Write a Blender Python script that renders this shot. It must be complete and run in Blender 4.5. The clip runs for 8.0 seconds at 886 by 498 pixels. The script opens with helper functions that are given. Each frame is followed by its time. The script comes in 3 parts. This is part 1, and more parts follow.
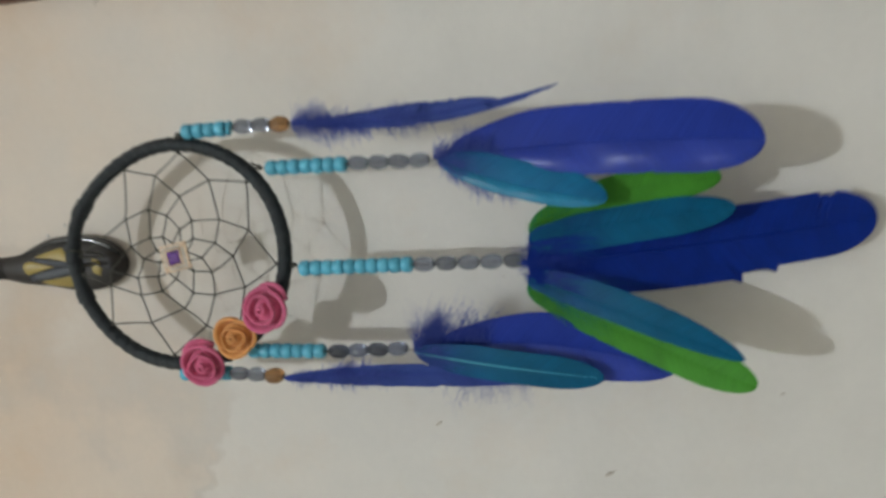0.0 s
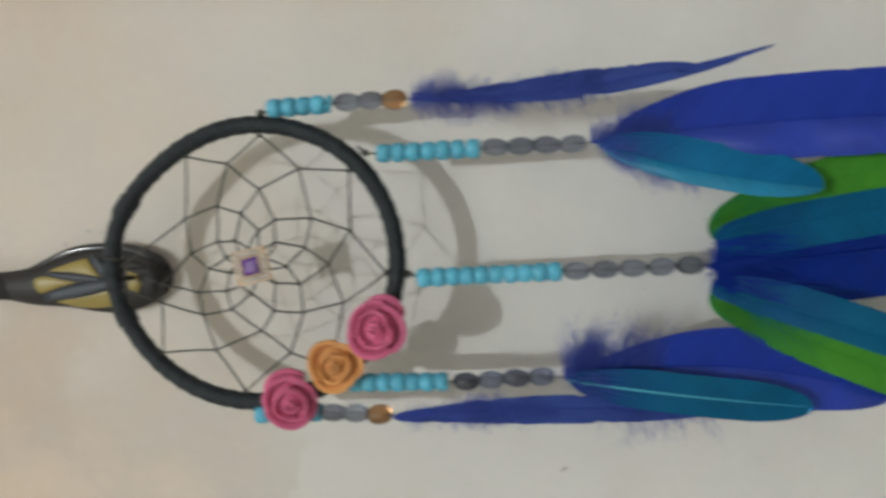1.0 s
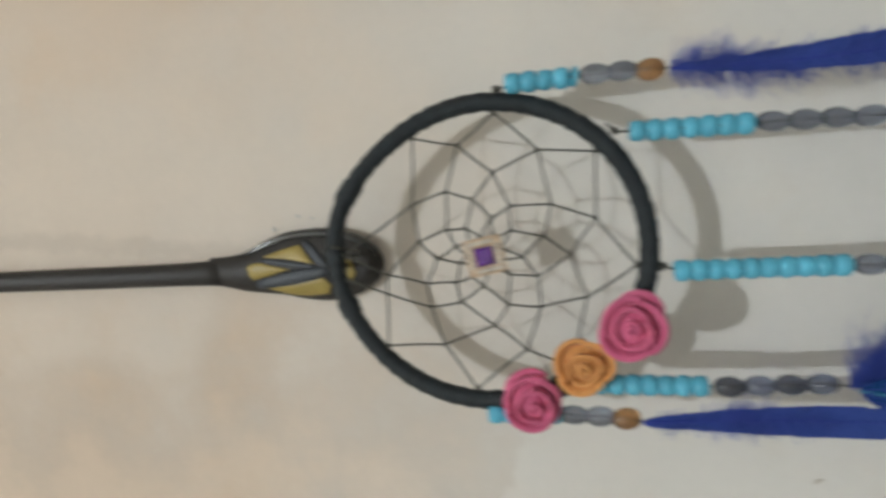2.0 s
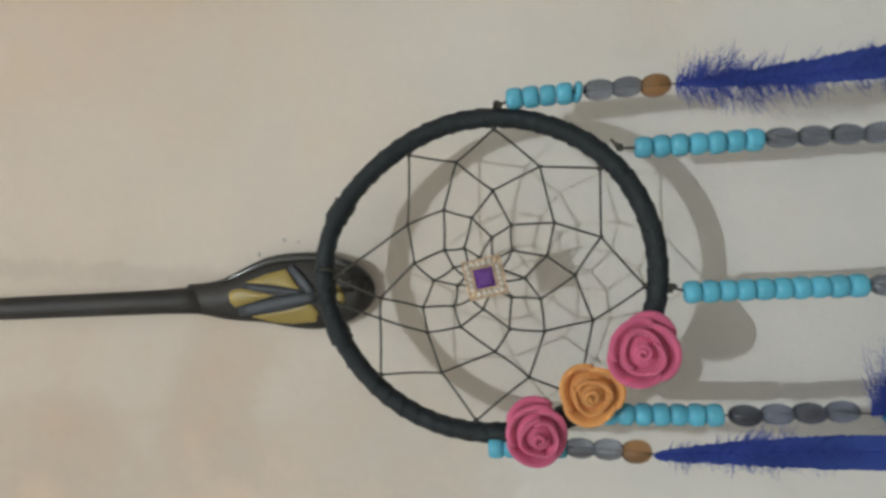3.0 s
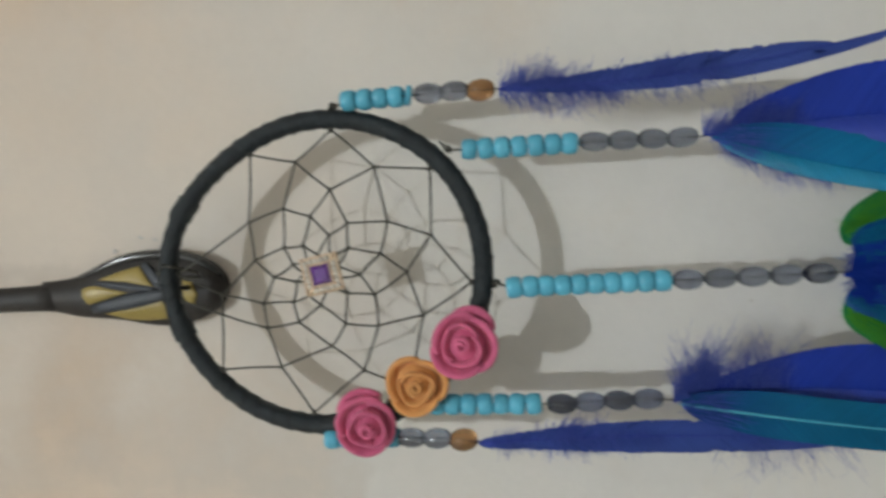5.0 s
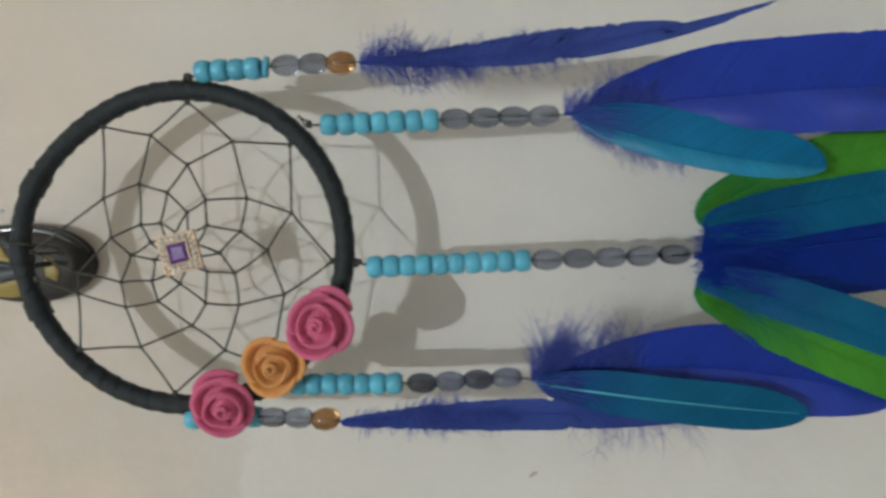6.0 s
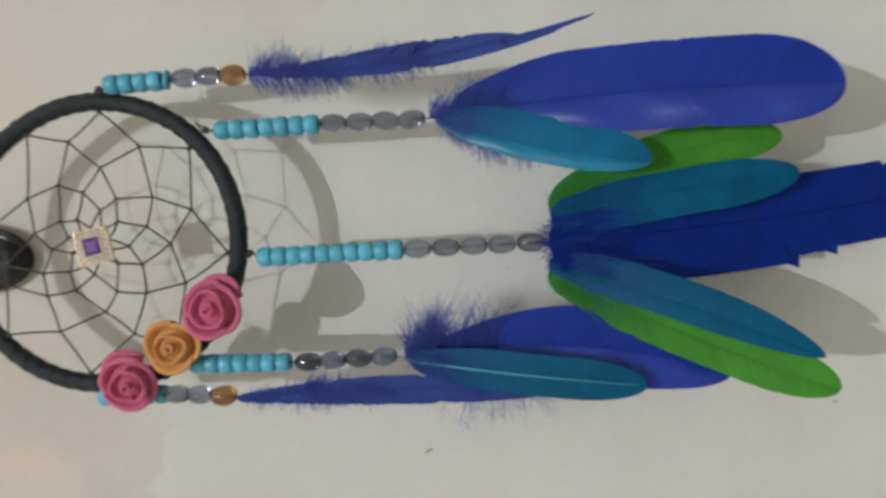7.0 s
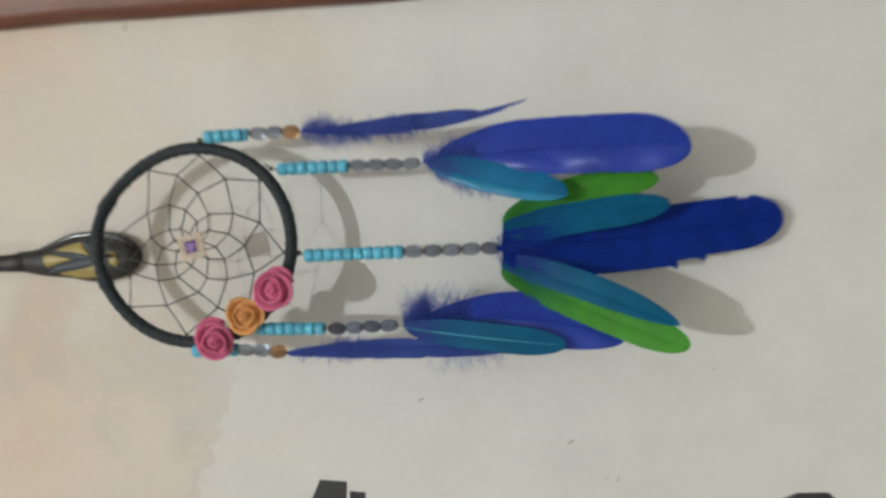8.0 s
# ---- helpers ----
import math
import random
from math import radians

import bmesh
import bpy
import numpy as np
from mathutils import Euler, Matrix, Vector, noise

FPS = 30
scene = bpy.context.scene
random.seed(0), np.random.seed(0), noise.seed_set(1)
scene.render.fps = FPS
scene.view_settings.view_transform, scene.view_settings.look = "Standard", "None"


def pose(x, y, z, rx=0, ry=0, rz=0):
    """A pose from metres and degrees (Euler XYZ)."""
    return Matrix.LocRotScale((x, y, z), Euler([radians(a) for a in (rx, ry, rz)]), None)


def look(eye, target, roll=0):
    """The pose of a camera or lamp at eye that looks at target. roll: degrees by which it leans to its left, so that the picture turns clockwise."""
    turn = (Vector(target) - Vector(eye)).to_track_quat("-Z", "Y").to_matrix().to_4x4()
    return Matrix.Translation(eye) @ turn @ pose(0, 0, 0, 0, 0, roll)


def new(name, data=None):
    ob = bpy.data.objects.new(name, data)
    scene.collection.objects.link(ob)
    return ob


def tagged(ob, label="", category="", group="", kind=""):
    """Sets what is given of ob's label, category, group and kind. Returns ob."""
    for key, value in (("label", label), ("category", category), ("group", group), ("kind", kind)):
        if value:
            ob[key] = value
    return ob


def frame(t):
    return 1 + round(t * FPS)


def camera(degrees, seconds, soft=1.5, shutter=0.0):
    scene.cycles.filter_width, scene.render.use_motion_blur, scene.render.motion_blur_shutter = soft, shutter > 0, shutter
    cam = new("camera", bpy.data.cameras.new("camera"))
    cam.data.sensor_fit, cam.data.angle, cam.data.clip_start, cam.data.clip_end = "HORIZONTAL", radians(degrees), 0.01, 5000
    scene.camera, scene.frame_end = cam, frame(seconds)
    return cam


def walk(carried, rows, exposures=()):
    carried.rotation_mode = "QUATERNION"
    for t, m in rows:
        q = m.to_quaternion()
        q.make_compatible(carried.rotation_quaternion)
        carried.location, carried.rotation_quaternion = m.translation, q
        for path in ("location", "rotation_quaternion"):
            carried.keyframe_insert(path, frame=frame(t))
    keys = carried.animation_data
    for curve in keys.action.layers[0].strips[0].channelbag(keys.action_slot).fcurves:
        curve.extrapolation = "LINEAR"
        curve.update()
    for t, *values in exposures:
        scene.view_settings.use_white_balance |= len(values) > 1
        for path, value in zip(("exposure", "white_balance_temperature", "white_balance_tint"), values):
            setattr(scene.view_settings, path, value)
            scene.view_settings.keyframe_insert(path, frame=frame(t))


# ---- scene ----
cam = camera(68.2, 8.0, soft=3.0, shutter=0.8)
# The clip was taken with the camera turned on its side: the picture's right is down the wall.
# Rows are in the wall's own axes (x down the wall, y into it, z across it); HANG turns them upright.
HEIGHT = 1.05
HANG = pose(0, -0.43, HEIGHT, 0, 90, 0)
PATH = [
    (0, (0.0350, 0.1061, 0.0364), (-0.0387, 0.5984, -0.0111), -0.07),
    (0.3, (0.0283, 0.1313, 0.0406), (-0.0506, 0.6199, -0.0304), -1.49),
    (0.5, (0.0005, 0.1384, 0.0190), (-0.0470, 0.6350, -0.0146), -0.84),
    (1, (-0.0526, 0.1519, 0.0175), (-0.0797, 0.6509, 0.0010), 0.17),
    (1.5, (-0.0852, 0.1526, 0.0185), (-0.1412, 0.6494, 0.0144), 0.52),
    (1.7, (-0.0929, 0.1638, 0.0081), (-0.1551, 0.6599, 0.0028), 1.11),
    (2, (-0.1110, 0.1677, 0.0256), (-0.2031, 0.6571, -0.0185), -0.38),
    (2.2, (-0.1239, 0.1671, 0.0128), (-0.2139, 0.6589, 0.0033), 0.02),
    (3.3, (-0.1170, 0.1799, 0.0128), (-0.1864, 0.6750, 0.0089), 0.06),
    (3.5, (-0.1094, 0.1798, 0.0182), (-0.1834, 0.6741, 0.0067), -0.27),
    (4, (-0.0972, 0.1722, 0.0189), (-0.1652, 0.6673, 0.0049), -0.35),
    (4.2, (-0.0925, 0.1721, 0.0175), (-0.1570, 0.6678, 0.0067), -0.05),
    (5.3, (-0.0681, 0.1775, 0.0136), (-0.0939, 0.6765, -0.0036), 0.13),
    (5.5, (-0.0583, 0.1798, 0.0191), (-0.0791, 0.6780, -0.0188), -0.07),
    (5.8, (-0.0481, 0.1817, 0.0155), (-0.0631, 0.6806, -0.0148), 0.22),
    (6, (-0.0441, 0.1807, 0.0197), (-0.0590, 0.6793, -0.0149), 0.51),
    (6.5, (-0.0173, 0.1752, 0.0184), (-0.0254, 0.6742, -0.0121), 0.33),
    (7, (0.0053, 0.1592, 0.0133), (-0.0219, 0.6578, -0.0113), -0.12),
    (7.5, (0.0234, 0.1146, 0.0098), (-0.0148, 0.6128, -0.0091), 0.03),
    (7.7, (0.0369, 0.0958, 0.0223), (-0.0216, 0.5910, -0.0144), 0.30),
    (8, (0.0264, 0.0516, 0.0072), (-0.0136, 0.5500, 0.0016), 0.80),
]
EXPOSURES = [(0.0, -0.15), (1.0, -0.05), (2.0, -0.03), (3.5, -0.12), (5.5, -0.12), (6.5, -0.08), (7.5, 0.07), (8.0, 0.1)]
walk(cam, [(t, HANG @ look(eye, target, roll)) for t, eye, target, roll in PATH], EXPOSURES)

# ---- light: one bulb near the ceiling, high in front of the wall ----
world = bpy.data.worlds.new("world")
world.use_nodes = True
world.node_tree.nodes["Background"].inputs["Color"].default_value = (0.75, 0.8, 0.9, 1)
world.node_tree.nodes["Background"].inputs["Strength"].default_value = 0.05
scene.world = world
bulb = bpy.data.lights.new("bulb", "POINT")
bulb.energy, bulb.color, bulb.shadow_soft_size = 141.0, (0.83, 0.905, 0.96), 0.005
lamp = new("ceiling_bulb", bulb)
lamp.location = (-0.10, -2.6, HEIGHT + 2.05)

RNG = random.Random(7)


# ---- materials ----
def shader(name):
    m = bpy.data.materials.new(name)
    m.use_nodes = True
    return m, m.node_tree.nodes, m.node_tree.links, m.node_tree.nodes["Principled BSDF"]


def paint(name, color, rough=0.5, vary=0.15, scale=60.0, bump=0.0, bump_scale=900.0, metal=0.0, spec=0.5, trans=0.0, ior=1.45,
          tone=0.0, each=0.0, sheen=0.0, coat=0.0, stretch=None, thin=0.0, root=None):
    """A plain surface with noise at two scales, and variation by island or by object."""
    m, n, l, p = shader(name)
    co = n.new("ShaderNodeTexCoord")
    src = co.outputs["Object"]
    if stretch:
        mp = n.new("ShaderNodeMapping")
        mp.inputs["Scale"].default_value = stretch
        l.new(src, mp.inputs["Vector"])
        src = mp.outputs["Vector"]
    big = n.new("ShaderNodeTexNoise")
    big.inputs["Scale"].default_value, big.inputs["Detail"].default_value = scale, 6
    l.new(src, big.inputs["Vector"])
    value = n.new("ShaderNodeMapRange")
    value.inputs["To Min"].default_value, value.inputs["To Max"].default_value = 1 - vary * 1.6, 1 + vary * 1.6
    l.new(big.outputs["Fac"], value.inputs["Value"])
    out = value.outputs["Result"]
    for amount, kind, socket in ((tone, "ShaderNodeAttribute", "Fac"), (each, "ShaderNodeObjectInfo", "Random")):
        if amount:
            g = n.new(kind)
            if kind == "ShaderNodeAttribute":
                g.attribute_name = "barb_tone"
            r = n.new("ShaderNodeMapRange")
            r.inputs["To Min"].default_value, r.inputs["To Max"].default_value = 1 - amount, 1 + amount
            l.new(g.outputs[socket], r.inputs["Value"])
            mul = n.new("ShaderNodeMath")
            mul.operation = "MULTIPLY"
            l.new(out, mul.inputs[0])
            l.new(r.outputs["Result"], mul.inputs[1])
            out = mul.outputs["Value"]
    hsv = n.new("ShaderNodeHueSaturation")
    hsv.inputs["Color"].default_value = (*color, 1)
    if root:
        # the dye runs over into another colour towards the foot
        g, blend = n.new("ShaderNodeAttribute"), n.new("ShaderNodeMix")
        g.attribute_name, blend.data_type = "foot_dye", "RGBA"
        blend.inputs["A"].default_value, blend.inputs["B"].default_value = (*color, 1), (*root, 1)
        l.new(g.outputs["Fac"], blend.inputs["Factor"])
        l.new(blend.outputs["Result"], hsv.inputs["Color"])
    l.new(out, hsv.inputs["Value"])
    l.new(hsv.outputs["Color"], p.inputs["Base Color"])
    p.inputs["Roughness"].default_value, p.inputs["Metallic"].default_value = rough, metal
    p.inputs["Specular IOR Level"].default_value = spec
    p.inputs["Transmission Weight"].default_value, p.inputs["IOR"].default_value = trans, ior
    p.inputs["Sheen Weight"].default_value, p.inputs["Coat Weight"].default_value = sheen, coat
    if bump:
        fine = n.new("ShaderNodeTexNoise")
        fine.inputs["Scale"].default_value, fine.inputs["Detail"].default_value = bump_scale, 4
        l.new(src, fine.inputs["Vector"])
        b = n.new("ShaderNodeBump")
        b.inputs["Strength"].default_value, b.inputs["Distance"].default_value = bump, 0.0006
        l.new(fine.outputs["Fac"], b.inputs["Height"])
        l.new(b.outputs["Normal"], p.inputs["Normal"])
    if thin:
        # thin leaf-like matter lets some light through
        t = n.new("ShaderNodeBsdfTranslucent")
        l.new(hsv.outputs["Color"], t.inputs["Color"])
        mix = n.new("ShaderNodeMixShader")
        mix.inputs["Fac"].default_value = thin
        l.new(p.outputs["BSDF"], mix.inputs[1])
        l.new(t.outputs["BSDF"], mix.inputs[2])
        l.new(mix.outputs["Shader"], n["Material Output"].inputs["Surface"])
    return m


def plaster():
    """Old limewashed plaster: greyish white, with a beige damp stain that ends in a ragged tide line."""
    m, n, l, p = shader("limewashed_plaster")

    def math(op, a, b=None):
        k = n.new("ShaderNodeMath")
        k.operation = op
        for s, v in enumerate((a, b)):
            if v is None:
                continue
            if isinstance(v, (int, float)):
                k.inputs[s].default_value = v
            else:
                l.new(v, k.inputs[s])
        return k.outputs["Value"]

    def step(v, lo, hi, to=1.0):
        k = n.new("ShaderNodeMapRange")
        k.interpolation_type = "SMOOTHSTEP"
        k.inputs["From Min"].default_value, k.inputs["From Max"].default_value = lo, hi
        k.inputs["To Max"].default_value = to
        l.new(v, k.inputs["Value"])
        return k.outputs["Result"]

    def cloud(scale, detail=5.0, rough=0.55):
        k = n.new("ShaderNodeTexNoise")
        k.inputs["Scale"].default_value, k.inputs["Detail"].default_value, k.inputs["Roughness"].default_value = scale, detail, rough
        l.new(co.outputs["Object"], k.inputs["Vector"])
        return k.outputs["Fac"]

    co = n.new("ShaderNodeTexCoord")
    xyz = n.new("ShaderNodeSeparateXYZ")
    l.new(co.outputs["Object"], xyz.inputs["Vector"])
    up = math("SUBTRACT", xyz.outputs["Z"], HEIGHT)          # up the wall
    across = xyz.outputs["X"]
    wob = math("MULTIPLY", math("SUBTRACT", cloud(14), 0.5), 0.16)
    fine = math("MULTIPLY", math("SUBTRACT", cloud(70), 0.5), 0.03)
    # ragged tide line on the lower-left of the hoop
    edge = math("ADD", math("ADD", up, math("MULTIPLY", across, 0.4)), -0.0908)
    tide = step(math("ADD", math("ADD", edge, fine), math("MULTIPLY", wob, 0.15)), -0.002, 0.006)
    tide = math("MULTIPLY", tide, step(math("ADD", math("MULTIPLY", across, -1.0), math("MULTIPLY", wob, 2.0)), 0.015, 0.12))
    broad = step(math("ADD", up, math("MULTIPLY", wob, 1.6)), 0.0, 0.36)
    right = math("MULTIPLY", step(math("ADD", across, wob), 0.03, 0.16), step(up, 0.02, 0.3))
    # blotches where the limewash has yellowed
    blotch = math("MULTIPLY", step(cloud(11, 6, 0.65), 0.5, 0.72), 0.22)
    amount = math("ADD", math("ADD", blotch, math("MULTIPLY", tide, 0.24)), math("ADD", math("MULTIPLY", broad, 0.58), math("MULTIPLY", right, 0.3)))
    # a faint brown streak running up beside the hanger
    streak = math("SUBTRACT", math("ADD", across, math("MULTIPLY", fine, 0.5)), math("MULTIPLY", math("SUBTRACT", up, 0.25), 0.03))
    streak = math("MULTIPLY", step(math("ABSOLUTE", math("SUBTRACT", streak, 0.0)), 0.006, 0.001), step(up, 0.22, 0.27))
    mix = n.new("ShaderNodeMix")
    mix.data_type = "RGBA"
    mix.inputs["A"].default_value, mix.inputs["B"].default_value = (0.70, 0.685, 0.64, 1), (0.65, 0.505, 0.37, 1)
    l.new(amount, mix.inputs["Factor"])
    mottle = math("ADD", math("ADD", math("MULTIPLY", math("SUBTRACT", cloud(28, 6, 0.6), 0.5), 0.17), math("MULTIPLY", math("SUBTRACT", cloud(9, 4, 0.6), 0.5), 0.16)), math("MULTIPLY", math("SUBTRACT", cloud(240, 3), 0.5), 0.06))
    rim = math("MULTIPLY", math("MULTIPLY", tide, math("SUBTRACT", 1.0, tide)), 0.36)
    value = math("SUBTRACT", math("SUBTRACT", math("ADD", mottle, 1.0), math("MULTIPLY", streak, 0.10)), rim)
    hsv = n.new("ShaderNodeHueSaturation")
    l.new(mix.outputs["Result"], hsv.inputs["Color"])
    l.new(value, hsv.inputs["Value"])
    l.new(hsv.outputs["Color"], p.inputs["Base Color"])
    p.inputs["Roughness"].default_value, p.inputs["Specular IOR Level"].default_value = 0.75, 0.25
    bump = n.new("ShaderNodeBump")
    bump.inputs["Strength"].default_value, bump.inputs["Distance"].default_value = 0.35, 0.002
    l.new(math("ADD", cloud(45, 6), math("MULTIPLY", cloud(400, 3), 0.15)), bump.inputs["Height"])
    l.new(bump.outputs["Normal"], p.inputs["Normal"])
    return m


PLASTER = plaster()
ROOM_PAINT = paint("room_paint", (0.57, 0.54, 0.49), 0.8, 0.05, 3.0, 0.2, 60)
FLOOR_TILE = paint("cement_floor", (0.32, 0.30, 0.27), 0.5, 0.12, 4.0, 0.2, 80)
WOOD = paint("red_brown_wood", (0.16, 0.055, 0.028), 0.45, 0.3, 30.0, 0.4, 200, stretch=(6, 6, 0.5))
RIBBON = paint("black_suede_ribbon", (0.011, 0.017, 0.021), 0.5, 0.4, 220.0, 0.8, 1600, spec=0.45)
THREAD = paint("black_waxed_thread", (0.055, 0.053, 0.043), 0.65, 0.2, 900.0)
TURQUOISE = paint("turquoise_plastic", (0.105, 0.44, 0.60), 0.25, 0.06, 200.0, 0.05, 900, each=0.10)
# the stretched noise puts streaks of highlight into the glass colour
SMOKE = paint("smoky_glass", (0.30, 0.33, 0.40), 0.09, 0.35, 160.0, trans=0.94, ior=1.5, each=0.3, stretch=(2.2, 2.2, 0.4))
DARK_SMOKE = paint("dark_smoky_glass", (0.16, 0.18, 0.25), 0.09, 0.4, 220.0, trans=0.9, ior=1.5, each=0.6)
AMBER = paint("amber_glass", (0.46, 0.25, 0.11), 0.09, 0.3, 160.0, trans=0.92, ior=1.5)
PINK = paint("pink_foam", (0.76, 0.16, 0.31), 0.75, 0.10, 160.0, 0.35, 2200, each=0.06, sheen=0.3, thin=0.2)
ORANGE = paint("orange_foam", (0.82, 0.40, 0.13), 0.75, 0.10, 160.0, 0.35, 2200, each=0.06, sheen=0.3, thin=0.2)
GOLD = paint("rose_gold_metal", (0.74, 0.58, 0.42), 0.42, 0.2, 500.0, metal=1.0)
GILT = paint("worn_gilt_plate", (0.80, 0.70, 0.54), 0.4, 0.25, 700.0, metal=0.9)
CRYSTAL = paint("clear_crystal", (0.93, 0.86, 0.76), 0.05, 0.02, 100.0, trans=0.25, ior=1.75, each=0.12)
PURPLE = paint("purple_stone", (0.17, 0.045, 0.36), 0.06, 0.5, 260.0, trans=0.3, coat=1.0)
GLOSS_BLACK = paint("glossy_black_plastic", (0.02, 0.021, 0.02), 0.16, 0.2, 90.0, coat=0.5)
BLACK_PLASTIC = paint("black_rubber", (0.026, 0.023, 0.021), 0.55, 0.2, 90.0, 0.15, 700)
YELLOW = paint("yellow_plastic", (0.34, 0.255, 0.07), 0.4, 0.22, 60.0, 0.1, 500)
GREY_STRAP = paint("blue_grey_rubber", (0.042, 0.048, 0.058), 0.5, 0.2, 120.0, 0.2, 900)
DECAL = paint("black_vinyl", (0.035, 0.033, 0.032), 0.6, 0.12, 120.0, 0.1, 500)
SPECK = paint("bare_plaster", (0.50, 0.45, 0.38), 0.85, 0.2, 300.0)
# clear glue whitened so that its colour carries the glints
GLINT_GLUE = paint("glint_white_glue", (0.80, 0.79, 0.75), 0.08, 0.02, 100.0, trans=0.25, ior=1.4, coat=1.0)


def dyed(name, color, thin=0.25, rough=0.5, spec=0.18, root=None):
    return paint(name, color, rough, 0.2, 70.0, spec=spec, tone=0.1, thin=thin, root=root)


BLUE = dyed("royal_blue_barbs", (0.011, 0.034, 0.29), 0.12)
# lower vanes: sheen put into a lighter copy of the royal blue, also glossier
SHEEN_BLUE = dyed("sheen_royal_blue_barbs", (0.014, 0.042, 0.34), 0.12, 0.36, 0.65)
SLIM_BLUE = dyed("slim_blue_barbs", (0.040, 0.075, 0.31), 0.4)
BLUE_DOWN = dyed("blue_down", (0.058, 0.092, 0.39), 0.45)
DEEP_BLUE = dyed("deep_blue_barbs", (0.002, 0.022, 0.225), 0.06)
TEAL = dyed("teal_barbs", (0.001, 0.125, 0.27), 0.12, root=(0.001, 0.045, 0.20))
# a brighter, glossier TEAL whose colour holds the sheen of one lower vane
SHEEN_TEAL = dyed("sheen_teal_barbs", (0.010, 0.20, 0.36), 0.14, 0.34, 0.5)
DARK_TEAL = dyed("dark_teal_barbs", (0.001, 0.092, 0.19), 0.1, root=(0.001, 0.042, 0.19))
GREEN = dyed("green_barbs", (0.058, 0.265, 0.024), 0.18, root=(0.010, 0.17, 0.06))
QUILLS = {k: paint(name, color, 0.5, 0.1, spec=0.15) for k, name, color in (
    (SLIM_BLUE, "slim_blue_quill", (0.03, 0.05, 0.30)), (BLUE, "blue_quill", (0.012, 0.036, 0.30)), (DEEP_BLUE, "deep_blue_quill", (0.002, 0.022, 0.22)),
    (TEAL, "teal_quill", (0.002, 0.15, 0.30)), (DARK_TEAL, "dark_teal_quill", (0.002, 0.105, 0.21)), (GREEN, "green_quill", (0.055, 0.265, 0.024)))}
PALE_QUILL = paint("pale_teal_quill", (0.09, 0.47, 0.58), 0.3, 0.1)


# ---- shapes ----
def W(u, v, d):
    """Millimetres down the wall, across it and out from it, to the world."""
    return Vector((v / 1000, -d / 1000, HEIGHT - u / 1000))


BASE = {}


def thing(name, place, label, category, group="", kind=""):
    ob = new(name)
    ob.empty_display_size = 0.01
    ob.location = place
    BASE[ob.name] = Vector(place)
    return tagged(ob, label, category, group, kind)


def part(name, bm, material, parent, label="", smooth=True, mats=()):
    """Links a bmesh, in world places, as one mesh under a thing or a part."""
    data = bpy.data.meshes.new(name)
    bm.to_mesh(data)
    bm.free()
    for m in (material, *mats):
        data.materials.append(m)
    if smooth:
        data.polygons.foreach_set("use_smooth", [True] * len(data.polygons))
    return place(name, data, parent, label)


def place(name, data, parent, label="", m=None):
    ob = new(name, data)
    if parent is not None:
        ob.parent = parent
        if parent.name in BASE:
            ob.matrix_parent_inverse = Matrix.Translation(-BASE[parent.name])
    if m is not None:
        ob.matrix_basis = m
    return tagged(ob, label)


def mesh_of(name, bm, material, smooth=True):
    data = bpy.data.meshes.new(name)
    bm.to_mesh(data)
    bm.free()
    data.materials.append(material)
    if smooth:
        data.polygons.foreach_set("use_smooth", [True] * len(data.polygons))
    return data


def loft(bm, rings, closed=True, loop=False, caps=True, index=0):
    """Skins rings of places; closed: each ring is a circle; loop: the last ring joins the first."""
    made = [[bm.verts.new(p) for p in ring] for ring in rings]
    n = len(made[0])
    pairs = list(zip(made, made[1:])) + ([(made[-1], made[0])] if loop else [])
    for a, b in pairs:
        for i in range(n if closed else n - 1):
            j = (i + 1) % n
            bm.faces.new((a[i], a[j], b[j], b[i])).material_index = index
    if caps and closed and not loop:
        bm.faces.new(made[0][::-1]).material_index = index
        bm.faces.new(made[-1]).material_index = index


def tube(bm, pts, radius, seg=8, loop=False, flat=1.0, index=0):
    """A round rod along places; radius: a number or one for each place; flat: its depth out of the wall over its width."""
    pts = [Vector(p) for p in pts]
    rings, last = [], None
    for i, p in enumerate(pts):
        a, b = (pts[i - 1], pts[(i + 1) % len(pts)]) if loop else (pts[max(i - 1, 0)], pts[min(i + 1, len(pts) - 1)])
        t = (b - a).normalized()
        out = Vector((0, -1, 0))
        if abs(t.dot(out)) > 0.9:
            out = Vector((1, 0, 0))
        side = t.cross(out).normalized()
        out = side.cross(t).normalized()
        r = radius[i] if isinstance(radius, (list, tuple)) else radius
        rings.append([p + r * (math.cos(k) * side + flat * math.sin(k) * out) for k in (2 * math.pi * j / seg for j in range(seg))])
    loft(bm, rings, True, loop, True, index)


def lathe(profile, seg=16):
    """Turns (radius, height) pairs round z."""
    bm = bmesh.new()
    loft(bm, [[Vector((r * math.cos(a), r * math.sin(a), z)) for a in (2 * math.pi * j / seg for j in range(seg))] for r, z in profile], True, False, False)
    return bm


def box(bm, lo, hi, bevel=0.0):
    r = bmesh.ops.create_cube(bm, size=1.0)
    for v in r["verts"]:
        v.co = Vector([a + (c + 0.5) * (b - a) for a, b, c in zip(lo, hi, v.co)])
    if bevel:
        bmesh.ops.bevel(bm, geom=[e for e in bm.edges], offset=bevel, segments=2, affect="EDGES")


def structure(name, lo, hi, material, label, category):
    bm = bmesh.new()
    box(bm, lo, hi)
    return tagged(part(name, bm, material, None, smooth=False), label, category, kind="structure")


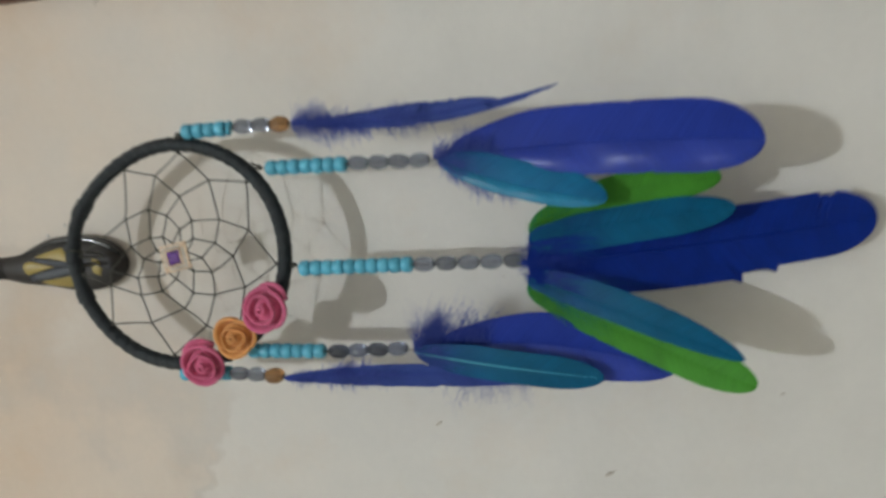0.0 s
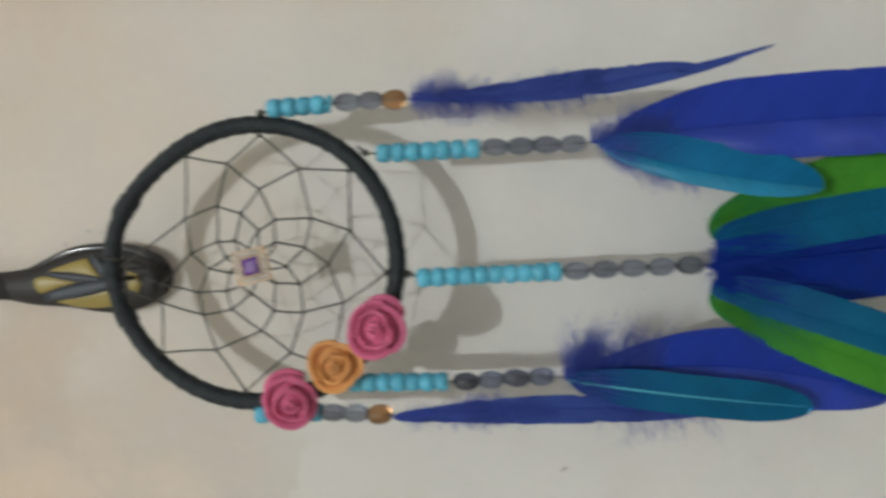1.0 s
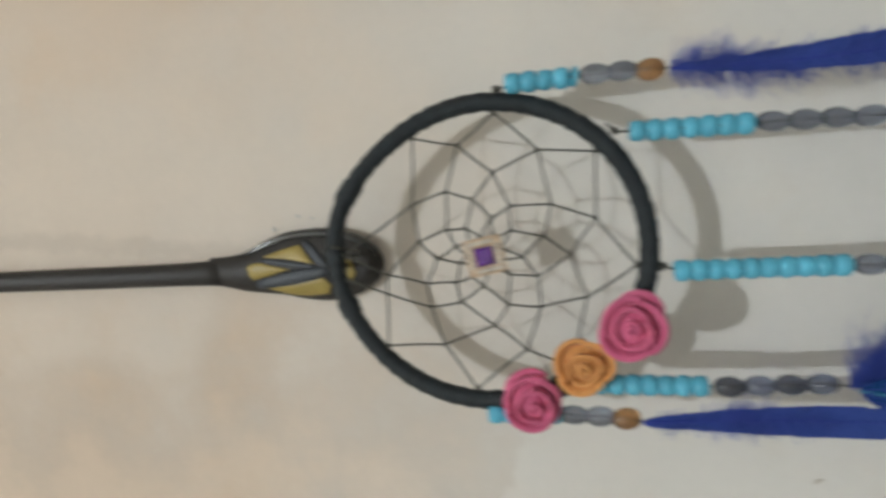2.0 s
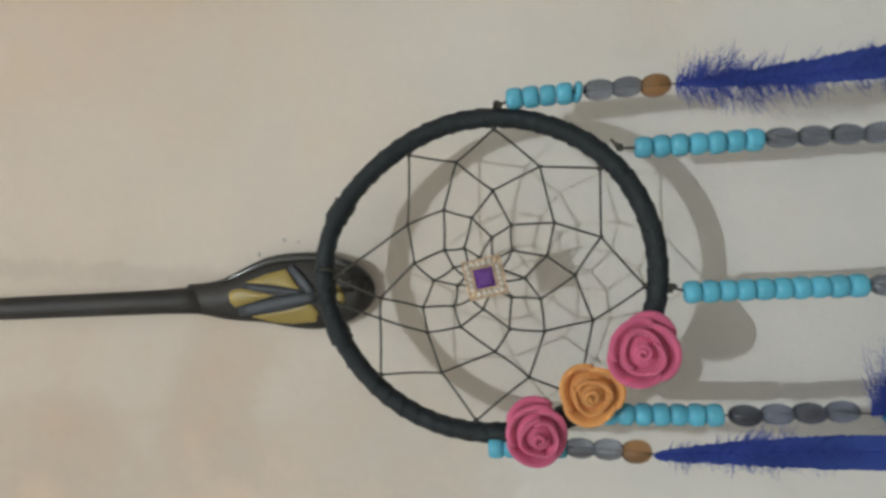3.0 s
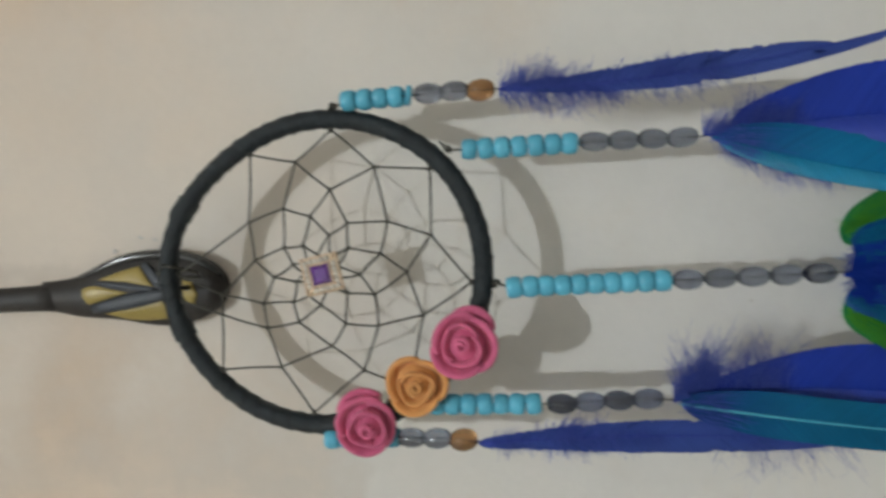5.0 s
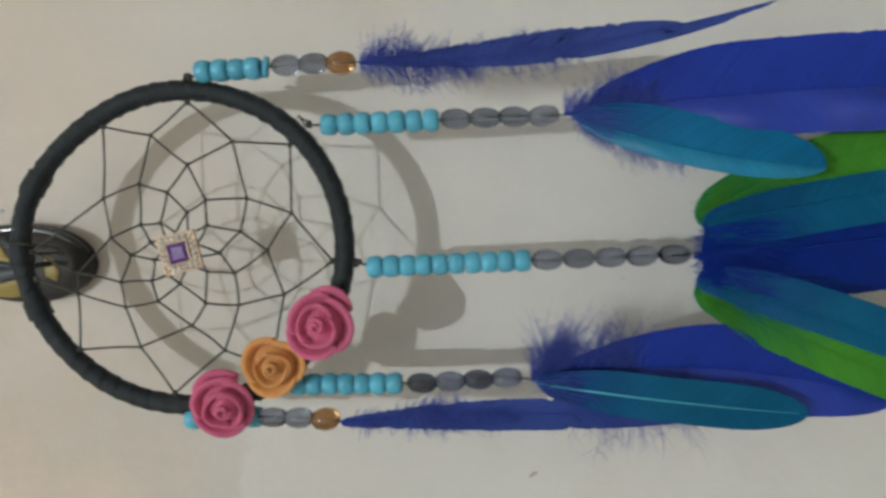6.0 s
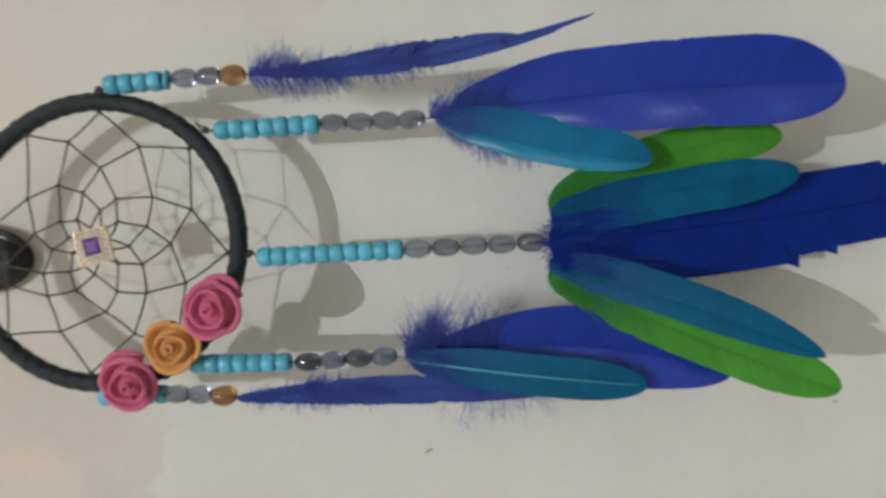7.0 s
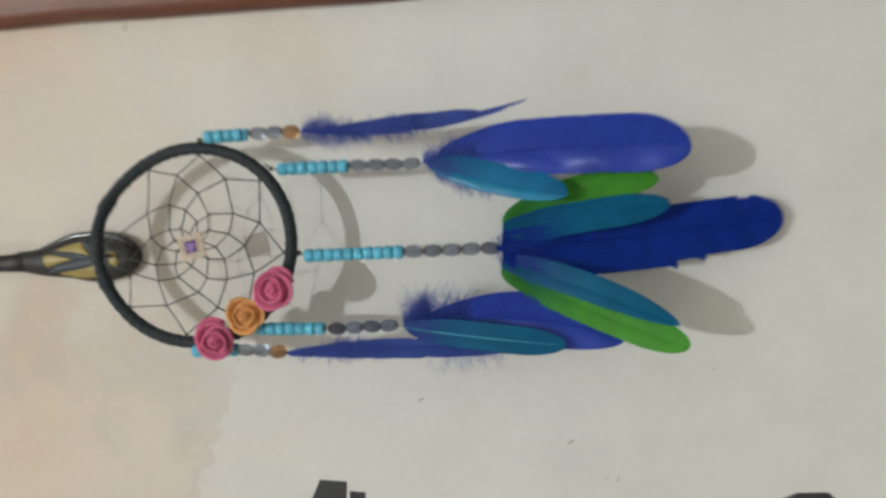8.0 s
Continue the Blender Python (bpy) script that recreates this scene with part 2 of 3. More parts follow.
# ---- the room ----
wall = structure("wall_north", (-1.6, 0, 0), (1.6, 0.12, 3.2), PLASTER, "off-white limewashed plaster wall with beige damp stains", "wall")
structure("wall_south", (-1.6, -3.72, 0), (1.6, -3.6, 3.2), ROOM_PAINT, "plain greyish cream painted wall", "wall")
structure("wall_west", (-1.72, -3.72, 0), (-1.6, 0.12, 3.2), ROOM_PAINT, "plain greyish cream painted wall", "wall")
structure("wall_east", (1.6, -3.72, 0), (1.72, 0.12, 3.2), ROOM_PAINT, "plain greyish cream painted wall", "wall")
structure("floor", (-1.72, -3.72, -0.1), (1.72, 0.12, 0), FLOOR_TILE, "plain dark grey cement floor", "floor")
structure("ceiling", (-1.72, -3.72, 3.2), (1.72, 0.12, 3.3), ROOM_PAINT, "plain greyish cream painted ceiling", "ceiling")

# red-brown board that runs up the wall beside the dreamcatcher, a little out of plumb
bm = bmesh.new()
rings = []
for k in range(41):
    u = -900 + 1800 * k / 40
    v = 149 + u * 0.0615 + 0.6 * math.sin(u * 0.021) + 0.5 * math.sin(u * 0.053 + 1)
    rings.append([W(u, v + a, b) for a, b in ((0, 0.5), (0.4, 6), (2.2, 10), (6, 12), (90, 12.5), (95, 10), (95, 0.5))])
loft(bm, rings)
tagged(part("door_frame", bm, WOOD, None), "dark red-brown varnished wooden door frame on the wall", "door frame", kind="structure")

# ---- hanger: a black stem with a yellow-inlaid oval head ----
hanger = thing("wall_hanger", W(-225, -8, 0), "black rubber hanger with yellow inlays and oval head on the wall", "hanger")
bm = bmesh.new()
pts, rad = [], []
for k in range(34):
    u = -640 + 388 * k / 33
    s = max(0.0, (u + 285) / 33)
    pts.append(W(u, -9.3 + (u + 261) * 0.055, 6.2 - 3.6 * min(1.0, s) ** 1.5))
    rad.append((4.0 + 0.9 * (u + 640) / 388 + 1.1 * s * s) / 1000)
tube(bm, pts, rad, 14, flat=0.8)
part("stem", bm, BLACK_PLASTIC, hanger)


def head_mid(s):
    k = min(max((s - 0.15) / 0.35, 0.0), 1.0)
    return -8.6 + 4.1 * k * k * (3 - 2 * k)


def head_half(s):
    return 6.0 + 9.2 * math.sin(math.pi * min(1, s / 1.36)) ** 1.8 if s < 0.68 else 15.2 * math.sqrt(max(0.0, 1 - ((s - 0.68) / 0.32) ** 2))


def dome(u, v):
    """How far the hanger's head stands out from the wall."""
    f = min(max((u + 262) / 77, 0.0), 1.0)
    h = max(head_half(f), 0.3)
    k = min(abs(v - head_mid(f)) / h, 1.0)
    return 2.0 + (7.0 + 2.0 * f) * min(1.0, h / 8) * math.sqrt(1 - 0.9 * k * k)


bm = bmesh.new()
rows = []
for f in [0.03 * i for i in range(23)] + [0.68 + 0.32 * math.sin(math.pi / 2 * i / 14) for i in range(1, 15)]:
    h, u, v = max(head_half(f), 0.3), -262 + 77 * f, head_mid(f)
    rows.append([W(u, v + h * k, dome(u, v + h * k)) for k in (-1, -0.93, -0.8, -0.6, -0.3, 0, 0.3, 0.6, 0.8, 0.93, 1)] + [W(u, v + h * k, 1.0) for k in (0.96, -0.96)])
loft(bm, rows)
part("head", bm, BLACK_PLASTIC, hanger)
bm = bmesh.new()
lip = []
for f in [0.2 + 0.03 * i for i in range(17)] + [0.68 + 0.30 * math.sin(math.pi / 2 * i / 9) for i in range(1, 10)]:
    h, u = head_half(f), -262 + 77 * f
    lip.append((u, head_mid(f) + 0.86 * h, dome(u, head_mid(f) + 0.86 * h)))
tube(bm, [W(u, v, d - 0.2) for u, v, d in lip], [0.0004 + 0.0017 * math.sin(math.pi * (i + 0.5) / len(lip)) ** 0.6 for i in range(len(lip))], 12)
part("lip", bm, GLOSS_BLACK, hanger, "glossy raised black lip")
for corners in (((-235.5, -1.5), (-227, 1.8), (-218.8, 4.1), (-212.2, -3.8), (-224, -2.1)), ((-242, -5.4), (-240, -4.2), (-236.5, -3.8), (-222.9, -6.3), (-239.5, -11.4), (-241.5, -9)),
                ((-233.8, -15.1), (-208.5, -9.0), (-205.1, -12.5), (-206.8, -16.5), (-216, -17.6), (-224.9, -17.4)), ((-200.2, -1.3), (-196.6, -1.9), (-194.2, -6.7), (-196.0, -10.6), (-199.8, -8.9))):
    bm = bmesh.new()
    cu, cv = sum(c[0] for c in corners) / len(corners), sum(c[1] for c in corners) / len(corners)
    ring = [(a[0] + (b[0] - a[0]) * k / 4, a[1] + (b[1] - a[1]) * k / 4) for a, b in zip(corners, corners[1:] + corners[:1]) for k in range(4)]
    rings = [[W(cu + (u - cu) * f, cv + (v - cv) * f, dome(cu + (u - cu) * f, cv + (v - cv) * f) + z) for u, v in ring] for f, z in ((1.0, -0.3), (0.99, 0.25), (0.93, 0.55), (0.5, 0.6), (0.1, 0.6))]
    loft(bm, rings)
    part("inlay", bm, YELLOW, hanger, "mustard yellow plastic inlay")
for (u0, v0), (u1, v1), w in (((-238, -13.0), (-205, -6.2), 3.0), ((-236, -2.7), (-211, -5.2), 1.0), ((-217, 5), (-207, -5), 2.0)):
    bm = bmesh.new()
    line = [(u0 + (u1 - u0) * k / 8, v0 + (v1 - v0) * k / 8) for k in range(9)]
    tube(bm, [W(u, v, dome(u, v) + 0.5) for u, v in line], [w / 1000 * (0.5 + 0.5 * math.sin(math.pi * (k + 1) / 10)) for k in range(9)], 8, flat=0.32)
    part("strap", bm, GREY_STRAP, hanger, "blue-grey rubber strap")
bm = bmesh.new()
tube(bm, [W(-198, -4, 2), W(-198, -4, 12), W(-198.5, -4, 20), W(-200, -4, 22), W(-202, -4, 21)], 0.0011, 8)
part("hook", bm, BLACK_PLASTIC, hanger, "thin bent black hook")

# clear hot-glue drops beside the hanger and hoop, glints coloured in as milky white
for u, v, size in ((-233.8, 9.6, 0.9), (-223, 15.4, 0.8), (-217, 14.6, 0.6), (-135.5, -61, 0.7), (-125.5, -65, 0.7)):
    bm = bmesh.new()
    loft(bm, [[W(u + size * r * math.cos(a) * (1 + 0.2 * math.sin(2 * a + u)), v + size * r * math.sin(a), z * size) for a in (2 * math.pi * k / 14 for k in range(14))] for r, z in ((1.0, 0.02), (1.05, 0.25), (0.8, 0.6), (0.35, 0.8))])
    tagged(part("glue_drop", bm, GLINT_GLUE, None), "small clear drop of hot glue on the plaster wall, its glint coloured in white", "glue", "glue drops on the wall")

# black vinyl pieces on the wall
sticker = thing("wall_sticker", W(-60, -150, 0), "matt black vinyl wall sticker in separate angular pieces", "sticker")
for corners in (((-75, -134.5), (-59, -135), (-59, -162), (-86, -162)), ((-57, -140.5), (-47.5, -140.8), (-47.5, -162), (-57, -162)), ((196, -130.2), (213, -129.2), (216, -132), (216, -158), (188, -158), (189, -133.5))):
    bm = bmesh.new()
    loft(bm, [[W(u, v, 0.05) for u, v in corners], [W(u, v, 0.6) for u, v in corners]])
    part("sticker_piece", bm, DECAL, sticker, smooth=False)

# nicks in the plaster
for u, v, a, size in ((-15.7, -85.3, 35, 1.9), (70.6, -106.8, 30, 2.6), (98, -127, 70, 1.6), (92, -126, 10, 1.0), (-48, -46, 0, 0.7), (17, -8, 0, 0.7), (-198, 133.5, 60, 2.4), (150, -62, 20, 1.2)):
    bm = bmesh.new()
    c, s = math.cos(radians(a)), math.sin(radians(a))
    ring = [(size * math.cos(k) * (1 + 0.25 * math.sin(3 * k + u)), 0.35 * size * math.sin(k)) for k in (2 * math.pi * j / 10 for j in range(10))]
    loft(bm, [[W(u + f * (x * c - y * s), v + f * (x * s + y * c), d) for x, y in ring] for f, d in ((1.0, 0.05), (0.7, 0.3))])
    part("nick", bm, SPECK, wall)

# ---- the dreamcatcher ----
CU, CV, AU, AV = -139.6, 3.4, 56.4, 53.2


def rim_d(u, v):
    """How far the hoop's plane stands out from the wall."""
    return 31.1 + 0.05 * (u + 140) - 0.013 * v


def bent(a):
    """The hoop is not quite round: the pull of the web flattens it in two places."""
    a = math.degrees(a) % 360
    return 1 - 0.032 * math.exp(-(((a - 130) / 26) ** 2)) - 0.014 * math.exp(-(((a - 222) / 26) ** 2)) + 0.02 * math.exp(-(((a - 47) / 30) ** 2)) + 0.012 * math.exp(-(((a - 172) / 18) ** 2))


def hoop(a, k=1.0, out=0.0):
    """A place on the hoop's middle line at a turn, k times as far from its middle."""
    k *= bent(a)
    u, v = CU + AU * k * math.cos(a), CV + AV * k * math.sin(a)
    return W(u, v, rim_d(u, v) + out)


catcher = thing("dreamcatcher", W(CU, CV, 31), "black hoop dreamcatcher with blue, teal and green feathers", "dreamcatcher")
middle = W(CU, CV, rim_d(CU, CV))


def wrapped(a0, a1, steps, base, ridge, turns):
    rings = []
    for i in range(steps):
        a = a0 + (a1 - a0) * i / steps
        p = hoop(a)
        away = (p - middle).normalized()
        out = Vector((0, -1, 0))
        ring = []
        for j in range(16):
            f = 2 * math.pi * j / 16
            lap = (turns * a / (2 * math.pi) + j / 16) % 1.0
            r = base + ridge * (lap ** 1.5 - 0.5) + 0.0002 * noise.noise(p * 500 + Vector((j, 0, 0)))
            ring.append(p + r * (math.cos(f) * away + math.sin(f) * out))
        rings.append(ring)
    return rings


bm = bmesh.new()
loft(bm, wrapped(0, 2 * math.pi, 900, 0.00342, 0.00040, 58), loop=True)
part("hoop", bm, RIBBON, catcher, "hoop closely wrapped in black suede ribbon")
for a, span in ((156, 9), (204, 7), (183, 6), (-58, 10)):
    bm = bmesh.new()
    loft(bm, wrapped(radians(a - span / 2), radians(a + span / 2), 26, 0.0041, 0.0004, 52))
    part("ribbon_end", bm, RIBBON, catcher)
bm = bmesh.new()
tube(bm, [hoop(radians(178), 1.0, 4.0), hoop(radians(179), 0.93, 1), hoop(radians(181), 0.90, -10), hoop(radians(184), 0.92, -16), hoop(radians(183), 1.05, -8), hoop(radians(181), 1.07, 1), hoop(radians(178), 1.0, 4.0)], 0.0006, 6)
part("hanging_loop", bm, THREAD, catcher)

# web: each round of loops is knotted to the middles of the round before
TURNS = [radians(a) for a in (86.5, 44.6, -3.5, -52.8, -92.5, -133.8, -167.2, -178.3, -239.1)]
# each knot, round by round: how far out it is drawn, and how far it has slipped from the middle of its loop
PULL = [(0.815, 0.778, 0.745, 0.747, 0.731, 0.756, 0.708, 0.61, 0.797), (0.57, 0.576, 0.539, 0.528, 0.546, 0.461, 0.463, 0.517, 0.58),
        (0.422, 0.395, 0.401, 0.388, 0.287, 0.328, 0.307, 0.398, 0.383), (0.266, 0.236, 0.234, 0.185, 0.183, 0.20, 0.221, 0.262, 0.248)]
SLIP = [(-1.4, -1.1, 5.0, 5.8, 1.5, -4.8, 7.0, -5.7, -0.5), (-3.4, 2.3, 1.1, 7.5, 1.2, 10.8, 0.8, -3.8, 0.6),
        (-1.5, -1.5, -2.3, -5.6, 10.1, -2.9, 1.0, -1.0, 1.4), (-1.2, 4.4, -1.2, 5.7, -4.4, -0.8, 1.0, -3.6, 2.5)]


def web_node(a, k):
    u, v = CU + 52.6 * k * math.cos(a), CV + 49.4 * k * math.sin(a)
    return W(u, v, rim_d(u, v) + 0.6)


rounds = [[(a, bent(a)) for a in TURNS]]
for k in range(5):
    last, row = rounds[-1], []
    for i, (a, _) in enumerate(last):
        b = last[(i + 1) % len(last)][0]
        while b > a:
            b -= 2 * math.pi
        row.append(((a + b) / 2 + (radians(SLIP[k][i]) if k < 4 else 0.0), PULL[k][i] if k < 4 else 0.12))
    rounds.append(row)
bm = bmesh.new()
tube(bm, [web_node(a, r) for a, r in rounds[5]], 0.00037, 6, loop=True)
web = part("web", bm, THREAD, catcher, "black thread web with knotted loops")
places = []
for k in range(5):
    step = 6 - k                # where the thread climbs from one round to the next
    for i, (a, r) in enumerate(rounds[k]):
        knot, before, after = web_node(a, r), web_node(*rounds[k + 1][i - 1]), web_node(*rounds[k + 1][i])
        bm = bmesh.new()
        for p, q in ((before, knot), (before if i == step else knot, after)):
            sag = Vector((RNG.uniform(-1, 1), 1.0, RNG.uniform(-1, 1))) * 0.0003
            tube(bm, [p.lerp(q, f) + sag * math.sin(math.pi * f) for f in (0, 0.25, 0.5, 0.75, 1)], 0.00037, 6)
        part("web_loop", bm, THREAD, web)
        places.append((knot, 1.4 if k == 0 else 1.0))
bm = bmesh.new()
bmesh.ops.create_icosphere(bm, subdivisions=2, radius=0.00072)
knot_mesh = mesh_of("knot", bm, THREAD)
for p, size in places:
    place("knot", knot_mesh, web, m=Matrix.Translation(p) @ pose(0, 0, 0, 0, RNG.uniform(0, 180), 0) @ Matrix.Diagonal((size * 1.25, size * 0.9, size, 1)))

# square brooch at the middle of the web
gem_u, gem_v, gem_d = -139.1, 2.5, 31.9
SPIN = radians(14)


def square(x, y, z):
    c, s = math.cos(SPIN), math.sin(SPIN)
    return W(gem_u + x * c - y * s, gem_v + x * s + y * c, gem_d + z)


def square_ring(size, lo, hi, width):
    """A square frame: outer half size, heights and width."""
    bm = bmesh.new()
    rings = []
    for sx, sy in ((1, 1), (-1, 1), (-1, -1), (1, -1)):
        rings.append([square(sx * r, sy * r, z) for r, z in ((size, lo), (size, hi * 0.7), (size - width * 0.3, hi), (size - width * 0.7, hi), (size - width, hi * 0.7), (size - width, lo))])
    loft(bm, rings, loop=True)
    return bm


brooch = part("brooch", square_ring(6.7, 0.0, 1.4, 0.7), GOLD, catcher, "square gilt brooch with clear crystals", smooth=False)
part("inner_frame", square_ring(3.9, 0.6, 2.3, 0.6), GOLD, brooch, smooth=False)
bm = bmesh.new()
loft(bm, [[square(x * f, y * f, z) for x, y in ((1, 1), (-1, 1), (-1, -1), (1, -1))] for f, z in ((6.0, -0.2), (6.2, 0.0), (6.2, 0.3), (6.0, 0.5))])
part("back_plate", bm, GILT, brooch, smooth=False)
for k in range(4):
    bm = bmesh.new()
    a = k * math.pi / 2 + math.pi / 4
    tube(bm, [square(8.6 * math.cos(a), 8.6 * math.sin(a), 0.8), square(4.8 * math.cos(a), 4.8 * math.sin(a), 1.2)], 0.0006, 6)
    part("bar", bm, GOLD, brooch)
bm = bmesh.new()
loft(bm, [[square(x * f, y * f, z) for x, y in ((1, 1), (-1, 1), (-1, -1), (1, -1))] for f, z in ((3.2, 0.6), (3.3, 1.9), (2.0, 2.7))])
part("stone", bm, PURPLE, brooch, "purple square-cut stone", smooth=False)
bm = bmesh.new()
bmesh.ops.create_icosphere(bm, subdivisions=1, radius=0.00118)
crystal = mesh_of("crystal", bm, CRYSTAL, False)
bm = bmesh.new()
bmesh.ops.create_icosphere(bm, subdivisions=2, radius=0.00042)
grain = mesh_of("grain", bm, GOLD)
for sx, sy, tx, ty in ((1, 0, 0, 1), (-1, 0, 0, 1), (0, 1, 1, 0), (0, -1, 1, 0)):
    for i in range(5):
        k = -4.9 + 9.8 * i / 5
        place("crystal", crystal, brooch, m=Matrix.Translation(square(sx * 4.95 + tx * k * (sx + sy), sy * 4.95 + ty * k * (sx + sy), 1.2)) @ pose(0, 0, 0, 40 * i + 31 * sx, 25 * i + 17 * sy, 10))
    for i in range(9):
        k = -6.3 + 12.6 * i / 8
        place("grain", grain, brooch, m=Matrix.Translation(square(sx * 6.3 + tx * k, sy * 6.3 + ty * k, 1.5)))
    for i in range(6):
        k = -3.6 + 7.2 * i / 5
        place("grain", grain, brooch, m=Matrix.Translation(square(sx * 3.6 + tx * k, sy * 3.6 + ty * k, 2.4)))


# ---- foam roses ----
def rose(u, v, d, size, material, spin, label, tilt, loose=None):
    mid = W(u, v, d)
    turn = Matrix.Rotation(radians(tilt[0]), 3, "X") @ Matrix.Rotation(radians(tilt[1]), 3, "Z")
    e1, e2, up = turn @ Vector((0, 0, -1)), turn @ Vector((1, 0, 0)), turn @ Vector((0, -1, 0))
    k = size / 10 / 1000

    def at(r, a, z):
        return mid + k * (r * math.cos(a) * e1 + r * math.sin(a) * e2 + z * up)

    bm = bmesh.new()
    loft(bm, [[at(r, 2 * math.pi * j / 20, z) for j in range(20)] for r, z in ((3.0, -5.5), (6.5, -4.5), (8.2, -1.5), (7.4, 1.0), (5.0, 3.0), (2.5, 4.6), (0.8, 5.4))])
    body = part("rose", bm, material, catcher, label)
    rnd = random.Random(spin)
    # a tight bud that winds outwards
    bm = bmesh.new()
    rings = []
    for i in range(44):
        f = i / 43
        a = radians(spin) + f * 2 * math.pi * 1.3
        r = 0.6 + 1.9 * f
        th = 1.1
        zz = 7.4 - 0.8 * f
        rings.append([at(r - th * 0.6, a, zz - 4), at(r - th * 0.6, a, zz - 0.4), at(r - th * 0.2, a, zz), at(r + th * 0.3, a, zz), at(r + th * 0.7, a, zz - 0.5), at(r + th * 0.7, a, zz - 4)])
    loft(bm, rings)
    part("bud", bm, material, body)
    layers = [(2, 4.9, 6.0, 205, 0.7, 1.15), (3, 7.6, 3.4, 140, 1.7, 1.5)]
    if loose is not None:
        layers.append((1, 8.4, 1.4, 92, 2.3, 1.9))
    for n, (count, radius, height, span, flare, th) in enumerate(layers):
        for c in range(count):
            a0 = radians(loose - span / 2 if n == 2 else spin + n * 47 + c * 360 / count + rnd.uniform(-12, 12))
            sp = radians(span * rnd.uniform(0.92, 1.08))
            bulge, dip = rnd.uniform(-0.3, 0.9 + 0.5 * n), rnd.uniform(0.2, 1.6)
            bm = bmesh.new()
            rings = []
            for i in range(17):
                f = i / 16
                a = a0 + sp * f
                taper = 1 - (2 * f - 1) ** 6
                r = radius + 0.5 - 1.0 * f + bulge * math.sin(math.pi * f) ** 2 + (0.4 - 0.1 * n) * math.cos(3 * a + n + spin)
                z = height - 0.9 * (1 - taper) - dip * math.sin(math.pi * f * 2) * 0.4
                fl = flare * (0.45 + 0.55 * taper)
                rings.append([at(r * 0.72, a, z - 5.5), at(r - 0.25, a, z - 2.2), at(r + fl * 0.55, a, z - 0.35), at(r + fl + th * 0.05, a, z + 0.1),
                              at(r + fl + th * 0.6, a, z - 0.1), at(r + fl + th * 0.75, a, z - 0.65), at(r + th + fl * 0.3, a, z - 2.6), at(r * 0.72 + th, a, z - 5.6)])
            loft(bm, rings)
            part("petal", bm, material, body)
    return body


rose(-89.3, -19.6, 42.5, 10.0, PINK, 20, "pink craft foam rose", (-4, 3), 72)
rose(-104.8, -33.0, 41.0, 9.2, ORANGE, 150, "orange craft foam rose", (3, -6))
rose(-121.8, -46.8, 40.0, 9.7, PINK, 260, "pink craft foam rose", (12, -10), 110)

# ---- strands of beads ----
barrel = [(0.0011, -0.0021), (0.0020, -0.00262), (0.0027, -0.00258), (0.0033, -0.0020), (0.00356, -0.0009), (0.00362, 0), (0.00356, 0.0009), (0.0033, 0.0020), (0.0027, 0.00258), (0.0020, 0.00262), (0.0011, 0.0021)]
PONY = mesh_of("bead", lathe(barrel, 20), TURQUOISE)
oval = [(0.0006, -0.0049), (0.0013, -0.00485), (0.0021, -0.0043), (0.0029, -0.0031), (0.0033, -0.0016), (0.0035, 0), (0.0033, 0.0016), (0.0029, 0.0031), (0.0021, 0.0043), (0.0013, 0.00485), (0.0006, 0.0049)]
OVAL = mesh_of("oval_bead", lathe(oval, 18), SMOKE)
DARK_OVAL = mesh_of("oval_bead", lathe(oval, 18), DARK_SMOKE)
AMBER_OVAL = mesh_of("amber_bead", lathe([(r * 1.08, z * 0.97) for r, z in oval], 18), AMBER)


